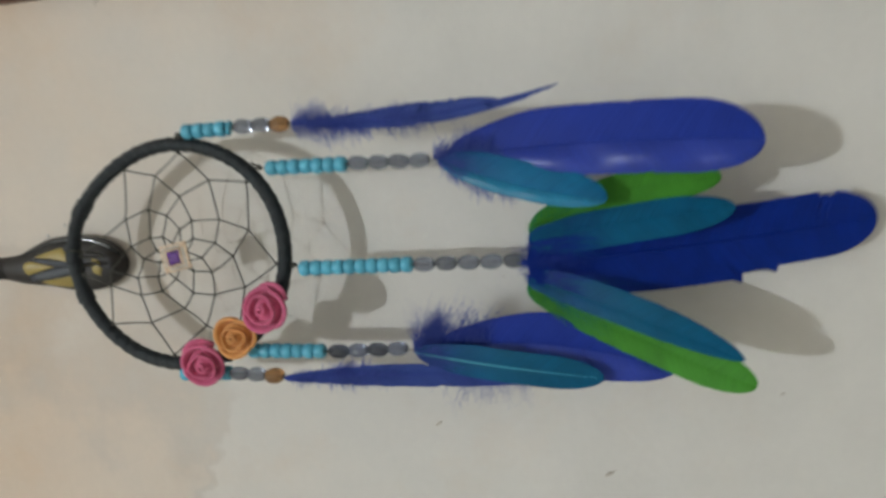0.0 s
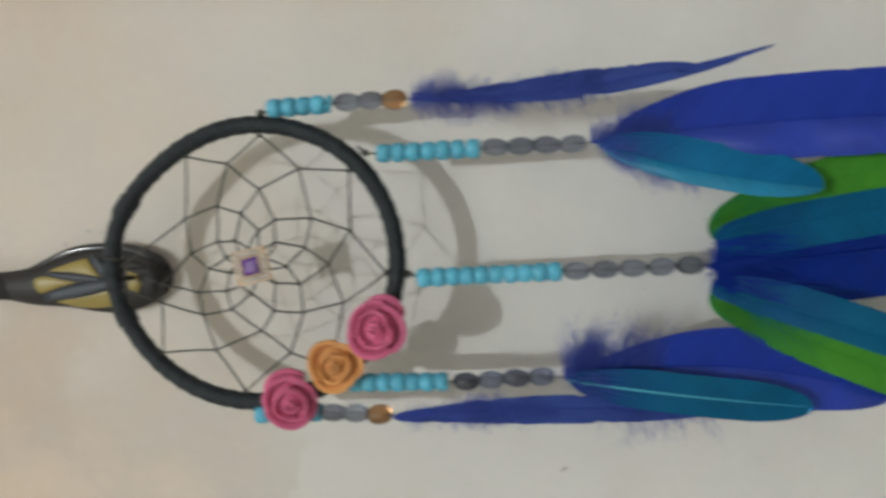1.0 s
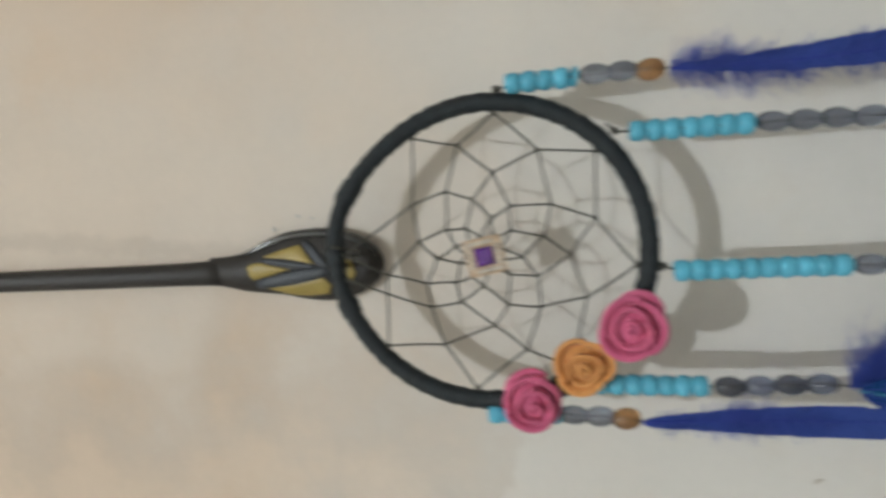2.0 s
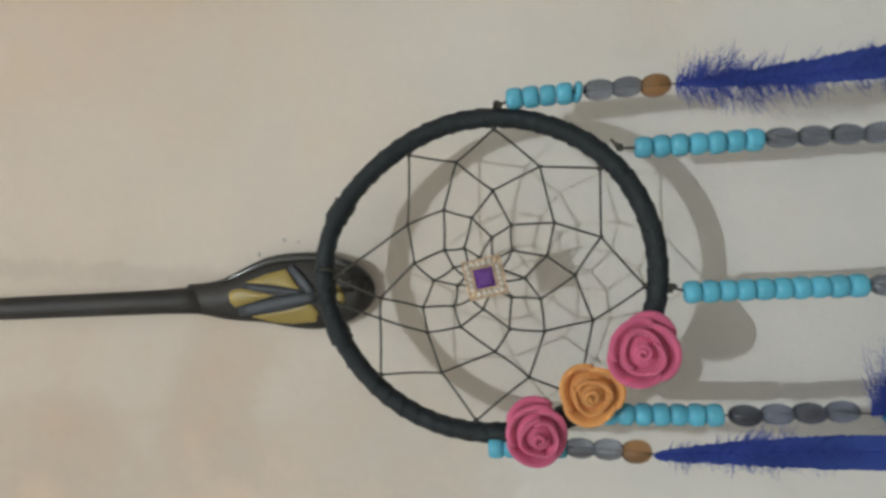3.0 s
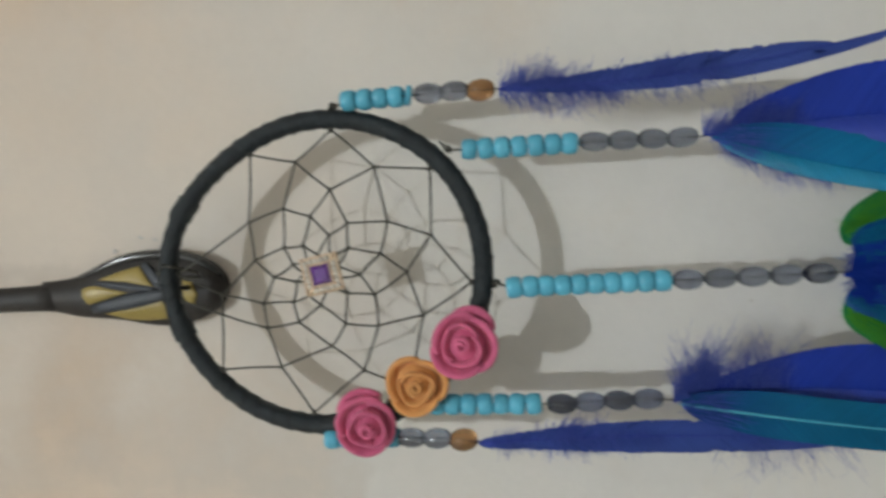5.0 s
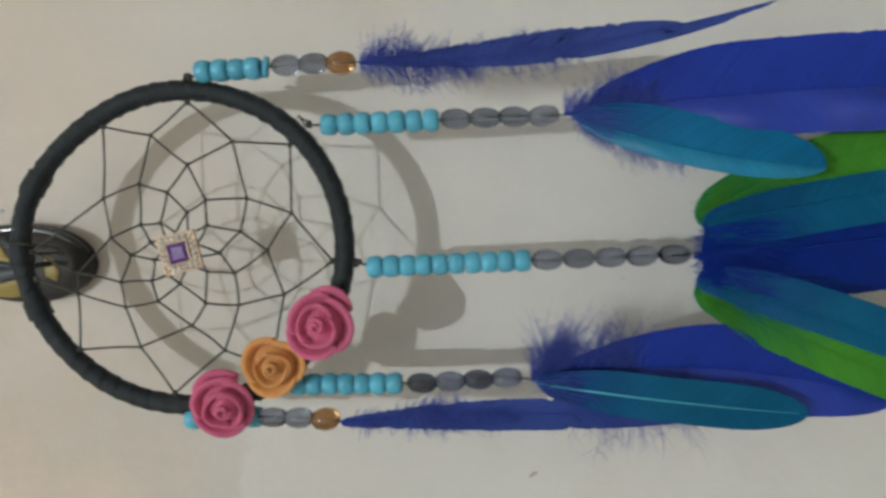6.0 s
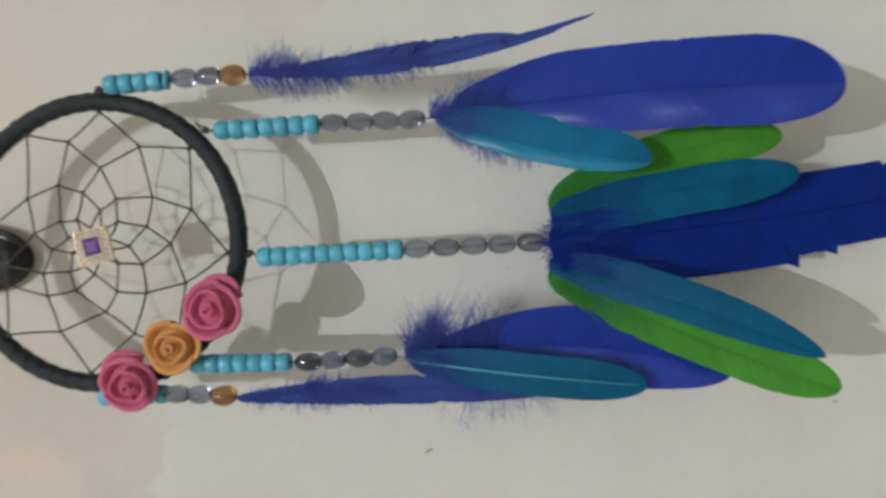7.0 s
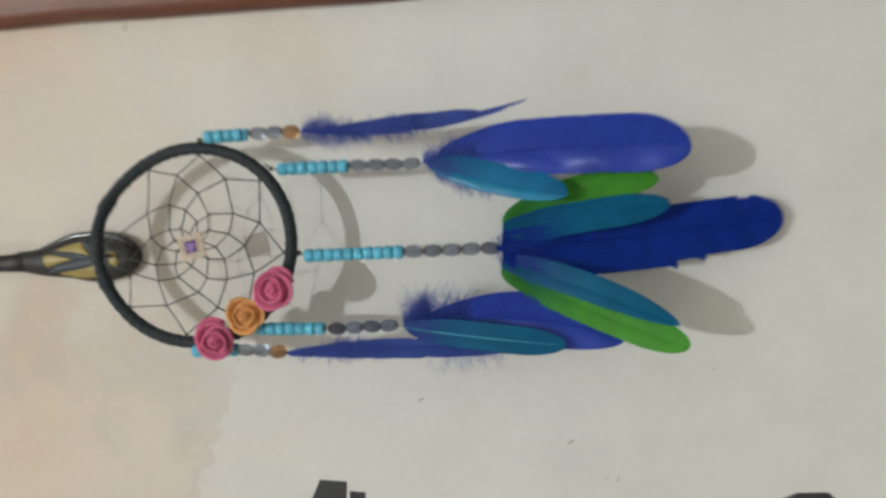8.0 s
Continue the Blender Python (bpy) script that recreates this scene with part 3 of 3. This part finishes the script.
def strand(knot, rows, end, label):
    """A thread from a knot on the hoop through rows of beads: (kind, count, first place, last place)."""
    bm = bmesh.new()
    line, thick = [knot], [0.00042]
    for kind, n, a, b in rows:
        for q in ((a, b) if n > 1 else (a,)):
            line.append(q)
            thick.append(0.00042 if kind in ("pony", "chip") else 0.00010)
    tube(bm, [W(*q) for q in line + [end]], thick + [0.00042], 6)
    p = W(*knot)
    for i in range(3):
        bmesh.ops.create_icosphere(bm, subdivisions=2, radius=0.0011, matrix=Matrix.Translation(p + Vector((RNG.uniform(-1, 1), RNG.uniform(-1, 1), RNG.uniform(-1, 1))) * 0.0007))
    for i in range(2):
        tube(bm, [p, p + Vector((RNG.uniform(-1, 1), -0.5, RNG.uniform(0, 1))) * 0.0016, p + Vector((RNG.uniform(-1.5, 1.5), -0.8, RNG.uniform(0.3, 1.6))) * 0.0022], 0.00035, 5)
    cord = part("strand", bm, THREAD, catcher, label)
    for kind, n, a, b in rows:
        for i in range(n):
            f = i / max(n - 1, 1)
            q = W(*[x + (y - x) * f for x, y in zip(a, b or a)])
            way = (W(*b) - W(*a)).normalized() if n > 1 else Vector((0.05, 0, -1))
            turn = way.to_track_quat("Z", "Y").to_matrix().to_4x4()
            wob = pose(0, 0, 0, RNG.uniform(-5, 5), RNG.uniform(-5, 5), RNG.uniform(0, 360))
            grow = RNG.uniform(0.97, 1.03)
            shape = {"pony": PONY, "oval": OVAL, "dark": DARK_OVAL, "amber": AMBER_OVAL, "chip": PONY}[kind]
            scale = Matrix.Diagonal((0.98, 0.98, 0.42, 1)) if kind == "chip" else Matrix.Diagonal((grow, grow, 1, 1))
            if kind == "chip":
                wob = pose(0, 0, 0, 8, 14, 0)
            name = {"pony": "bead", "chip": "bead", "oval": "oval_bead", "dark": "oval_bead", "amber": "amber_bead"}[kind]
            tag = {"pony": "turquoise plastic bead", "chip": "thin turquoise bead", "oval": "smoky grey glass bead", "dark": "near-black smoky glass bead", "amber": "amber brown glass bead"}[kind]
            place(name, shape, cord, tag, Matrix.Translation(q) @ turn @ wob @ scale)
    return cord


strand((-135, 60.2, 33), [("pony", 4, (-129.3, 62.1, 34), (-113, 63.2, 34)), ("chip", 1, (-108.9, 63.6, 34), None), ("oval", 2, (-102, 64.2, 34), (-93.2, 64.8, 34)), ("amber", 1, (-84.2, 65, 34), None)], (-74, 65.5, 35), "thread with four turquoise, two smoky and one amber bead")
strand((-95, 45.1, 33), [("pony", 7, (-88, 45, 35), (-54.8, 46.5, 36)), ("oval", 4, (-46.7, 47, 36), (-18.6, 48, 36.5))], (-6, 48.6, 37), "thread with seven turquoise and four smoky beads")
strand((-78.8, -0.2, 34), [("pony", 10, (-72.8, -1.3, 35), (-24.6, 1.4, 36)), ("oval", 5, (-16.6, 1.8, 36.5), (23.8, 4.2, 38))], (34, 4.8, 39), "thread with ten turquoise and five smoky beads")
strand((-106, -40.5, 34), [("pony", 7, (-98.6, -41.2, 35), (-66.2, -40, 36)), ("dark", 4, (-57, -39.8, 36), (-29, -37.4, 36.5))], (-17, -37.6, 37), "thread with turquoise and four smoky beads behind the roses")
strand((-130, -50, 31), [("pony", 5, (-135, -54.3, 33), (-114.2, -53.3, 33)), ("oval", 2, (-107.6, -53, 34), (-98.6, -53, 34)), ("amber", 1, (-89.6, -53.3, 34), None)], (-80, -54, 35), "thread with turquoise, two smoky and one amber bead")


# ---- feathers ----
def threads(verts, faces, line, wide):
    """One flat tapering thread along a line of places in millimetres."""
    n0, last = len(verts), len(line) - 1
    for j, p in enumerate(line):
        x = line[min(j + 1, last)] - line[max(j - 1, 0)]
        nrm = Vector((-x.y, x.x, 0)).normalized() if x.xy.length > 1e-6 else Vector((0, 1, 0))
        k = wide * (1 - 0.8 * j / last)
        verts += [W(*(p + nrm * k)), W(*(p - nrm * k))]
    for j in range(last):
        a = n0 + 2 * j
        faces.append((a, a + 1, a + 3, a + 2))


def feather(label, base, tip, bow, up_w, low_w, material, blunt=0.8, start=0.1, lean=1.1, barbs=150, ragged=0.05, splits=2, down=(), quill=0.55, arch=1.5, seed=1, foot=0.22,
            rise_by=0.34, cup=0.0, shaft_paint=None, low_paint=None, front=0.0, down_paint=None, sweep=64, up_end=1.0, loose=0.0, steps=(), fringe=(), nick=()):
    """A feather along the wall from base to tip (mm): its vanes are barbs side by side, its down loose threads.
    bow: how far the shaft bends sideways; up_w, low_w: the vanes' widths; blunt: where the round end begins;
    down: (from, to, tufts, length, side) along the shaft; cup: how far the lower vane arches; up_end: where the upper vane ends;
    loose: how uneven the barbs of the foot are; steps: (from, width) where the lower vane is torn back;
    nick: a stretch where the upper vane is worn back; fringe: (count, length, paint, from, to) of soft barbs over the foot, from side to side."""
    rnd = random.Random(seed)
    b, t = Vector(base), Vector(tip)
    along = t - b
    length = along.length
    ahead = along.normalized()
    across = Vector((-ahead.y, ahead.x, 0)).normalized()

    def shaft(s):
        return b + along * s + across * (4 * bow * s * (1 - s)) + Vector((0, 0, arch * math.sin(math.pi * s)))

    def half(s, w, limit=1.0):
        if s <= start:
            return w * foot
        rise = min(1.0, (s - start) / rise_by)
        g = foot + (1 - foot) * math.sin(rise * math.pi / 2) ** 0.9
        s /= limit
        if s > blunt:
            g *= math.sqrt(max(0.0, 1 - ((s - blunt) / (1 - blunt)) ** 2)) ** (1.0 if blunt > 0.6 else 1.25)
        return w * g

    # quill
    bm = bmesh.new()
    tube(bm, [W(*(shaft(i / 24 * 0.97) + Vector((0, 0, 0.25)))) for i in range(25)], [quill / 1000 * (1 - 0.85 * i / 24) for i in range(25)], 6, flat=0.7)
    body = part("feather", bm, shaft_paint or QUILLS[material], catcher, label)
    # vanes: each barb leaves the shaft, leans towards the tip and overlaps the next
    for sgn, w, dye in ((1, up_w, material), (-1, low_w, low_paint or material)):
        verts, faces, tone, dip = [], [], [], []
        limit = up_end if sgn > 0 else 1.0
        cuts = sorted(rnd.uniform(start + 0.1, 0.95) for _ in range(splits))
        swing = [rnd.uniform(-ragged, ragged) for _ in range(splits + 1)]
        fan = max(8, barbs // 9)
        for i in range(-fan, barbs):
            s = start + (0.999 * limit - start) * max(i, 0) / (barbs - 1)
            g = sum(s > c for c in cuts)
            near = min((abs(s - c) for c in cuts), default=1)
            tear = max(0.0, 1 - near / 0.02)
            reach = lean * w / length * (1 - 0.35 * s)
            left = limit - s
            s2 = min(s + reach * min(1.0, left / 0.25) * (half(s, w, limit) / w if s < 0.4 else 1.0) + swing[g] * 0.25 * min(1.0, left / 0.15), 0.9995 * limit)
            trim = 1.0
            if i < 0:
                trim = (fan + i) / fan
                s2 = start - 0.015 + (s2 - start + 0.015) * trim
                trim = math.sin(trim * math.pi / 2) ** (0.4 if foot > 0.55 else 0.7)
            wide = half(s2, w, limit) * trim * (1 + rnd.uniform(-0.012, 0.012) - ragged * 2.2 * tear * rnd.random())
            if sgn > 0 and nick and nick[0] < s2 < nick[1]:
                wide *= 0.96 - 0.16 * rnd.random()
            if sgn < 0:
                for s0, k in steps:
                    wide *= k if s2 > s0 else 1 + 0.13 * max(0.0, 1 - (s0 - s2) / 0.03)
            wide *= 1 + loose * rnd.uniform(-1, 0.5) * max(0.0, 1 - s / 0.55)
            root = shaft(s)
            end = shaft(s2) + across * sgn * wide
            lift = 0.05 * (i % 2) + rnd.uniform(0, 0.05)
            curl = cup * (sgn < 0) * (0.75 + 0.25 * math.sin(s * 23 + seed)) * min(1.0, wide / w)
            crest = 0.62 + 0.12 * math.sin(s * 17 + seed) + 0.05 * math.sin(s * 41)
            n0 = len(verts)
            for f in (0, 0.2, 0.4, 0.6, 0.8, 1.0):
                hump = math.sin(math.pi / 2 * f / crest) if f < crest else math.cos(math.pi / 2 * (f - crest) / (1.25 - crest))
                p = root.lerp(end, f) - ahead * (0.22 * wide * f * (1 - f)) + Vector((0, 0, 1.2 * f * (1 - f) + lift * f + curl * hump))
                verts.append(W(*p))
            tone += [rnd.random()] * 6
            run = rnd.uniform(-0.06, 0.06)
            dip += [min(1.0, max(0.0, 1.15 - (s + run + 0.10 * f) / 0.42)) ** 1.3 for f in (0, 0.2, 0.4, 0.6, 0.8, 1.0)]
            if i > -fan:
                faces += [(n0 + j, n0 + j + 1, n0 + j - 5, n0 + j - 6) for j in range(5)]
        data = bpy.data.meshes.new("vane")
        data.from_pydata(verts, [], faces)
        data.materials.append(dye)
        data.attributes.new("barb_tone", "FLOAT", "POINT").data.foreach_set("value", tone)
        data.attributes.new("foot_dye", "FLOAT", "POINT").data.foreach_set("value", dip)
        data.polygons.foreach_set("use_smooth", [True] * len(data.polygons))
        place("vane", data, body)
    # down: tufts of threads that lean together towards one point
    verts, faces = [], []
    for s0, s1, tufts, reach, sgn in down:
        for c in range(tufts):
            s = s0 + (s1 - s0) * rnd.random()
            size = reach * rnd.uniform(0.5, 1.15) * (0.6 + 0.4 * math.sin(math.pi * (s - s0) / (s1 - s0)))
            angle = rnd.gauss(sweep, 16)
            way = ahead * math.cos(radians(angle)) + across * sgn * math.sin(radians(angle))
            bend, rise = rnd.uniform(-0.5, 0.6), rnd.uniform(-0.35, 0.35)
            point = way * size + ahead * bend * size * 0.5 + Vector((0, 0, rise * size))
            for i in range(rnd.randint(4, 9)):
                root = shaft(min(max(s + rnd.gauss(0, 0.016), 0.0), 1.0)) + Vector((0, 0, rnd.uniform(-0.6, 0.9) + front))
                goal = point * rnd.uniform(0.55, 1.0) + Vector((rnd.gauss(0, 1), rnd.gauss(0, 1), rnd.gauss(0, 0.6))) * size * 0.05
                fine = rnd.uniform(0.075, 0.155)
                wave, phase = rnd.uniform(0.02, 0.06), rnd.uniform(0, 6)
                spine = [root + goal * f + (ahead * bend * 0.35 + across * wave * math.sin(f * 6 + phase)) * size * f * (f - 1) for f in (0, 0.2, 0.4, 0.6, 0.8, 1.0)]
                threads(verts, faces, spine, fine)
                for j in (1, 2, 3, 4):
                    for sd in (-1, 1):
                        if rnd.random() < 0.3:
                            p = spine[j]
                            o = p + (way * 0.6 + ahead * sd * 0.7 - across * 0.1 * sd).normalized() * size * rnd.uniform(0.08, 0.2) + Vector((0, 0, rnd.uniform(-0.6, 0.6)))
                            threads(verts, faces, [p, p.lerp(o, 0.5), o], fine * 0.6)
    soft = [("down", verts, faces, down_paint or (BLUE_DOWN if material in (BLUE, SLIM_BLUE) else material))]
    for count, reach, dye, lo, hi in fringe:
        verts, faces = [], []
        for i in range(count):
            s, side = 0.16 * rnd.random() ** 1.4, rnd.uniform(lo, hi)
            w = up_w if side > 0 else low_w
            root = shaft(s) + across * side * 0.95 * half(max(s, start + 0.01), w) * math.sin(min(1.0, 0.35 + s / 0.09) * math.pi / 2) + Vector((0, 0, rnd.uniform(0.5, 1.3)))
            angle = radians(side * 14 + rnd.gauss(0, 5))
            way = ahead * math.cos(angle) + across * math.sin(angle)
            size = reach * (0.25 + 1.1 * rnd.random() ** 2.2)
            if rnd.random() < 0.4 * (s < 0.06):
                way, size = (-way + across * side * 0.8).normalized(), rnd.uniform(0.8, 3.6)
            spine = [root + way * size * f + across * 0.25 * math.sin(f * 4 + i) * f + Vector((0, 0, 0.35 * math.sin(math.pi * f) - 0.5 * f)) for f in (0, 0.33, 0.66, 1.0)]
            threads(verts, faces, spine, rnd.uniform(0.06, 0.12))
        soft.append(("fluff", verts, faces, dye))
    for name, verts, faces, dye in soft:
        if faces:
            data = bpy.data.meshes.new(name)
            data.from_pydata(verts, [], faces)
            data.materials.append(dye)
            data.attributes.new("barb_tone", "FLOAT", "POINT").data.foreach_set("value", [0.5 + 0.4 * math.sin(k * 0.7) for k in range(len(verts))])
            tagged(place(name, data, body), kind="stuff")
    return body


feather("slim royal blue feather with a drawn-out point", (-78, 65, 35), (41, 76, 64), -4.5, 6.0, 4.4, SLIM_BLUE, 0.46, 0.02, 1.6, 240, 0.2, 5, ((0.0, 0.16, 26, 14, 1), (0.0, 0.55, 60, 9, 1), (0.0, 0.3, 34, 14, -1), (0.15, 0.6, 46, 11, -1)), 0.45, 1.0, 11, foot=0.2, rise_by=0.62, up_end=0.8, loose=0.3)
feather("broad royal blue feather with a round end", (-12, 48.6, 37), (117.5, 54, 62), 2.5, 15.8, 12.8, BLUE, 0.80, 0.06, 0.9, 300, 0.02, 1, ((0.0, 0.2, 70, 15, 1), (0.02, 0.34, 50, 17, -1)), 0.35, 1.5, 12, foot=0.35, cup=3.8, low_paint=SHEEN_BLUE)
feather("short teal feather", (-10, 47.5, 39.5), (61, 31, 55), -2.6, 10.6, 5.2, TEAL, 0.66, 0.03, 1.2, 190, 0.02, 1, ((0.0, 0.15, 14, 8, 1), (0.04, 0.45, 38, 15, -1)), 0.35, 1.5, 13, foot=0.4, cup=1.0, low_paint=SHEEN_TEAL, front=-1.2, down_paint=BLUE_DOWN, fringe=((150, 12, BLUE_DOWN, -1, 1),))
feather("green feather fanned outwards", (31, 16.5, 38), (107, 41, 43.5), 5.0, 8.2, 8.4, GREEN, 0.70, 0.0, 1.0, 190, 0.03, 2, ((0.0, 0.12, 14, 6, 1), (0.0, 0.1, 6, 5, -1)), 0.3, 0.5, 14, foot=0.7, fringe=((160, 9, GREEN, -1, 1),))
feather("long deep blue feather with a torn edge", (27, 4.0, 46.5), (181, 23.5, 12), -2.0, 14.8, 17.4, DEEP_BLUE, 0.84, 0.03, 0.9, 340, 0.03, 1, ((0.03, 0.15, 40, 14, 1), (0.03, 0.15, 40, 14, -1)), 0.7, 1.0, 15, foot=0.66, front=1.2, sweep=22, steps=((0.60, 0.86), (0.70, 0.93)), nick=(0.84, 0.885), fringe=((420, 26, DEEP_BLUE, -1, 1),))
feather("teal feather beside the deep blue one", (31, 13.5, 45), (113, 28.5, 43.5), 1.2, 6.9, 9.0, DARK_TEAL, 0.66, 0.0, 1.0, 190, 0.02, 1, ((0.0, 0.1, 10, 6, 1),), 0.3, 1.0, 16, foot=0.65, fringe=((160, 16, DARK_TEAL, -1, 1), (200, 26, DEEP_BLUE, -1, -0.1)))
feather("teal feather spread to the side", (31, -3, 42.5), (114, -30.8, 61.5), 1.2, 8.2, 5.6, DARK_TEAL, 0.5, 0.0, 1.0, 190, 0.03, 2, ((0.0, 0.1, 10, 6, -1),), 0.3, 3.2, 17, foot=0.65, fringe=((160, 26, DARK_TEAL, -1, 1), (220, 28, DEEP_BLUE, 0.1, 1)))
feather("bright green feather with a round end", (31, -6.5, 40.5), (118.5, -41, 62), -2.5, 9.0, 7.8, GREEN, 0.78, 0.0, 1.0, 200, 0.04, 3, ((0.0, 0.1, 10, 6, -1),), 0.3, -6.0, 18, foot=0.62, fringe=((120, 12, GREEN, -1, 0), (160, 22, DARK_TEAL, 0.1, 1)))
feather("broad royal blue feather", (-21, -38, 37), (92, -41, 43), 7.5, 14.6, 13.8, BLUE, 0.55, 0.04, 1.0, 280, 0.04, 2, ((0.0, 0.1, 52, 27, 1), (0.08, 0.3, 44, 22, 1), (0.14, 0.42, 80, 33, -1)), 0.35, 0.8, 19, foot=0.14, rise_by=0.55, cup=2.4, low_paint=SHEEN_BLUE, sweep=76)
feather("teal feather with a pale shaft", (-20, -37.8, 41), (62, -43.5, 50), -0.5, 7.6, 6.8, DARK_TEAL, 0.70, 0.02, 1.2, 190, 0.02, 1, ((0.0, 0.1, 10, 6, 1),), 0.48, 1.5, 20, foot=0.45, shaft_paint=PALE_QUILL, fringe=((130, 13, BLUE_DOWN, -1, 1),))
feather("slim royal blue feather", (-84, -54, 35), (35, -48, 40), 2.0, 5.2, 5.6, SLIM_BLUE, 0.55, 0.01, 1.6, 240, 0.1, 4, ((0.02, 0.5, 46, 9, -1), (0.06, 0.45, 50, 9, 1)), 0.45, 0.5, 21, foot=0.3, rise_by=0.5, loose=0.25)
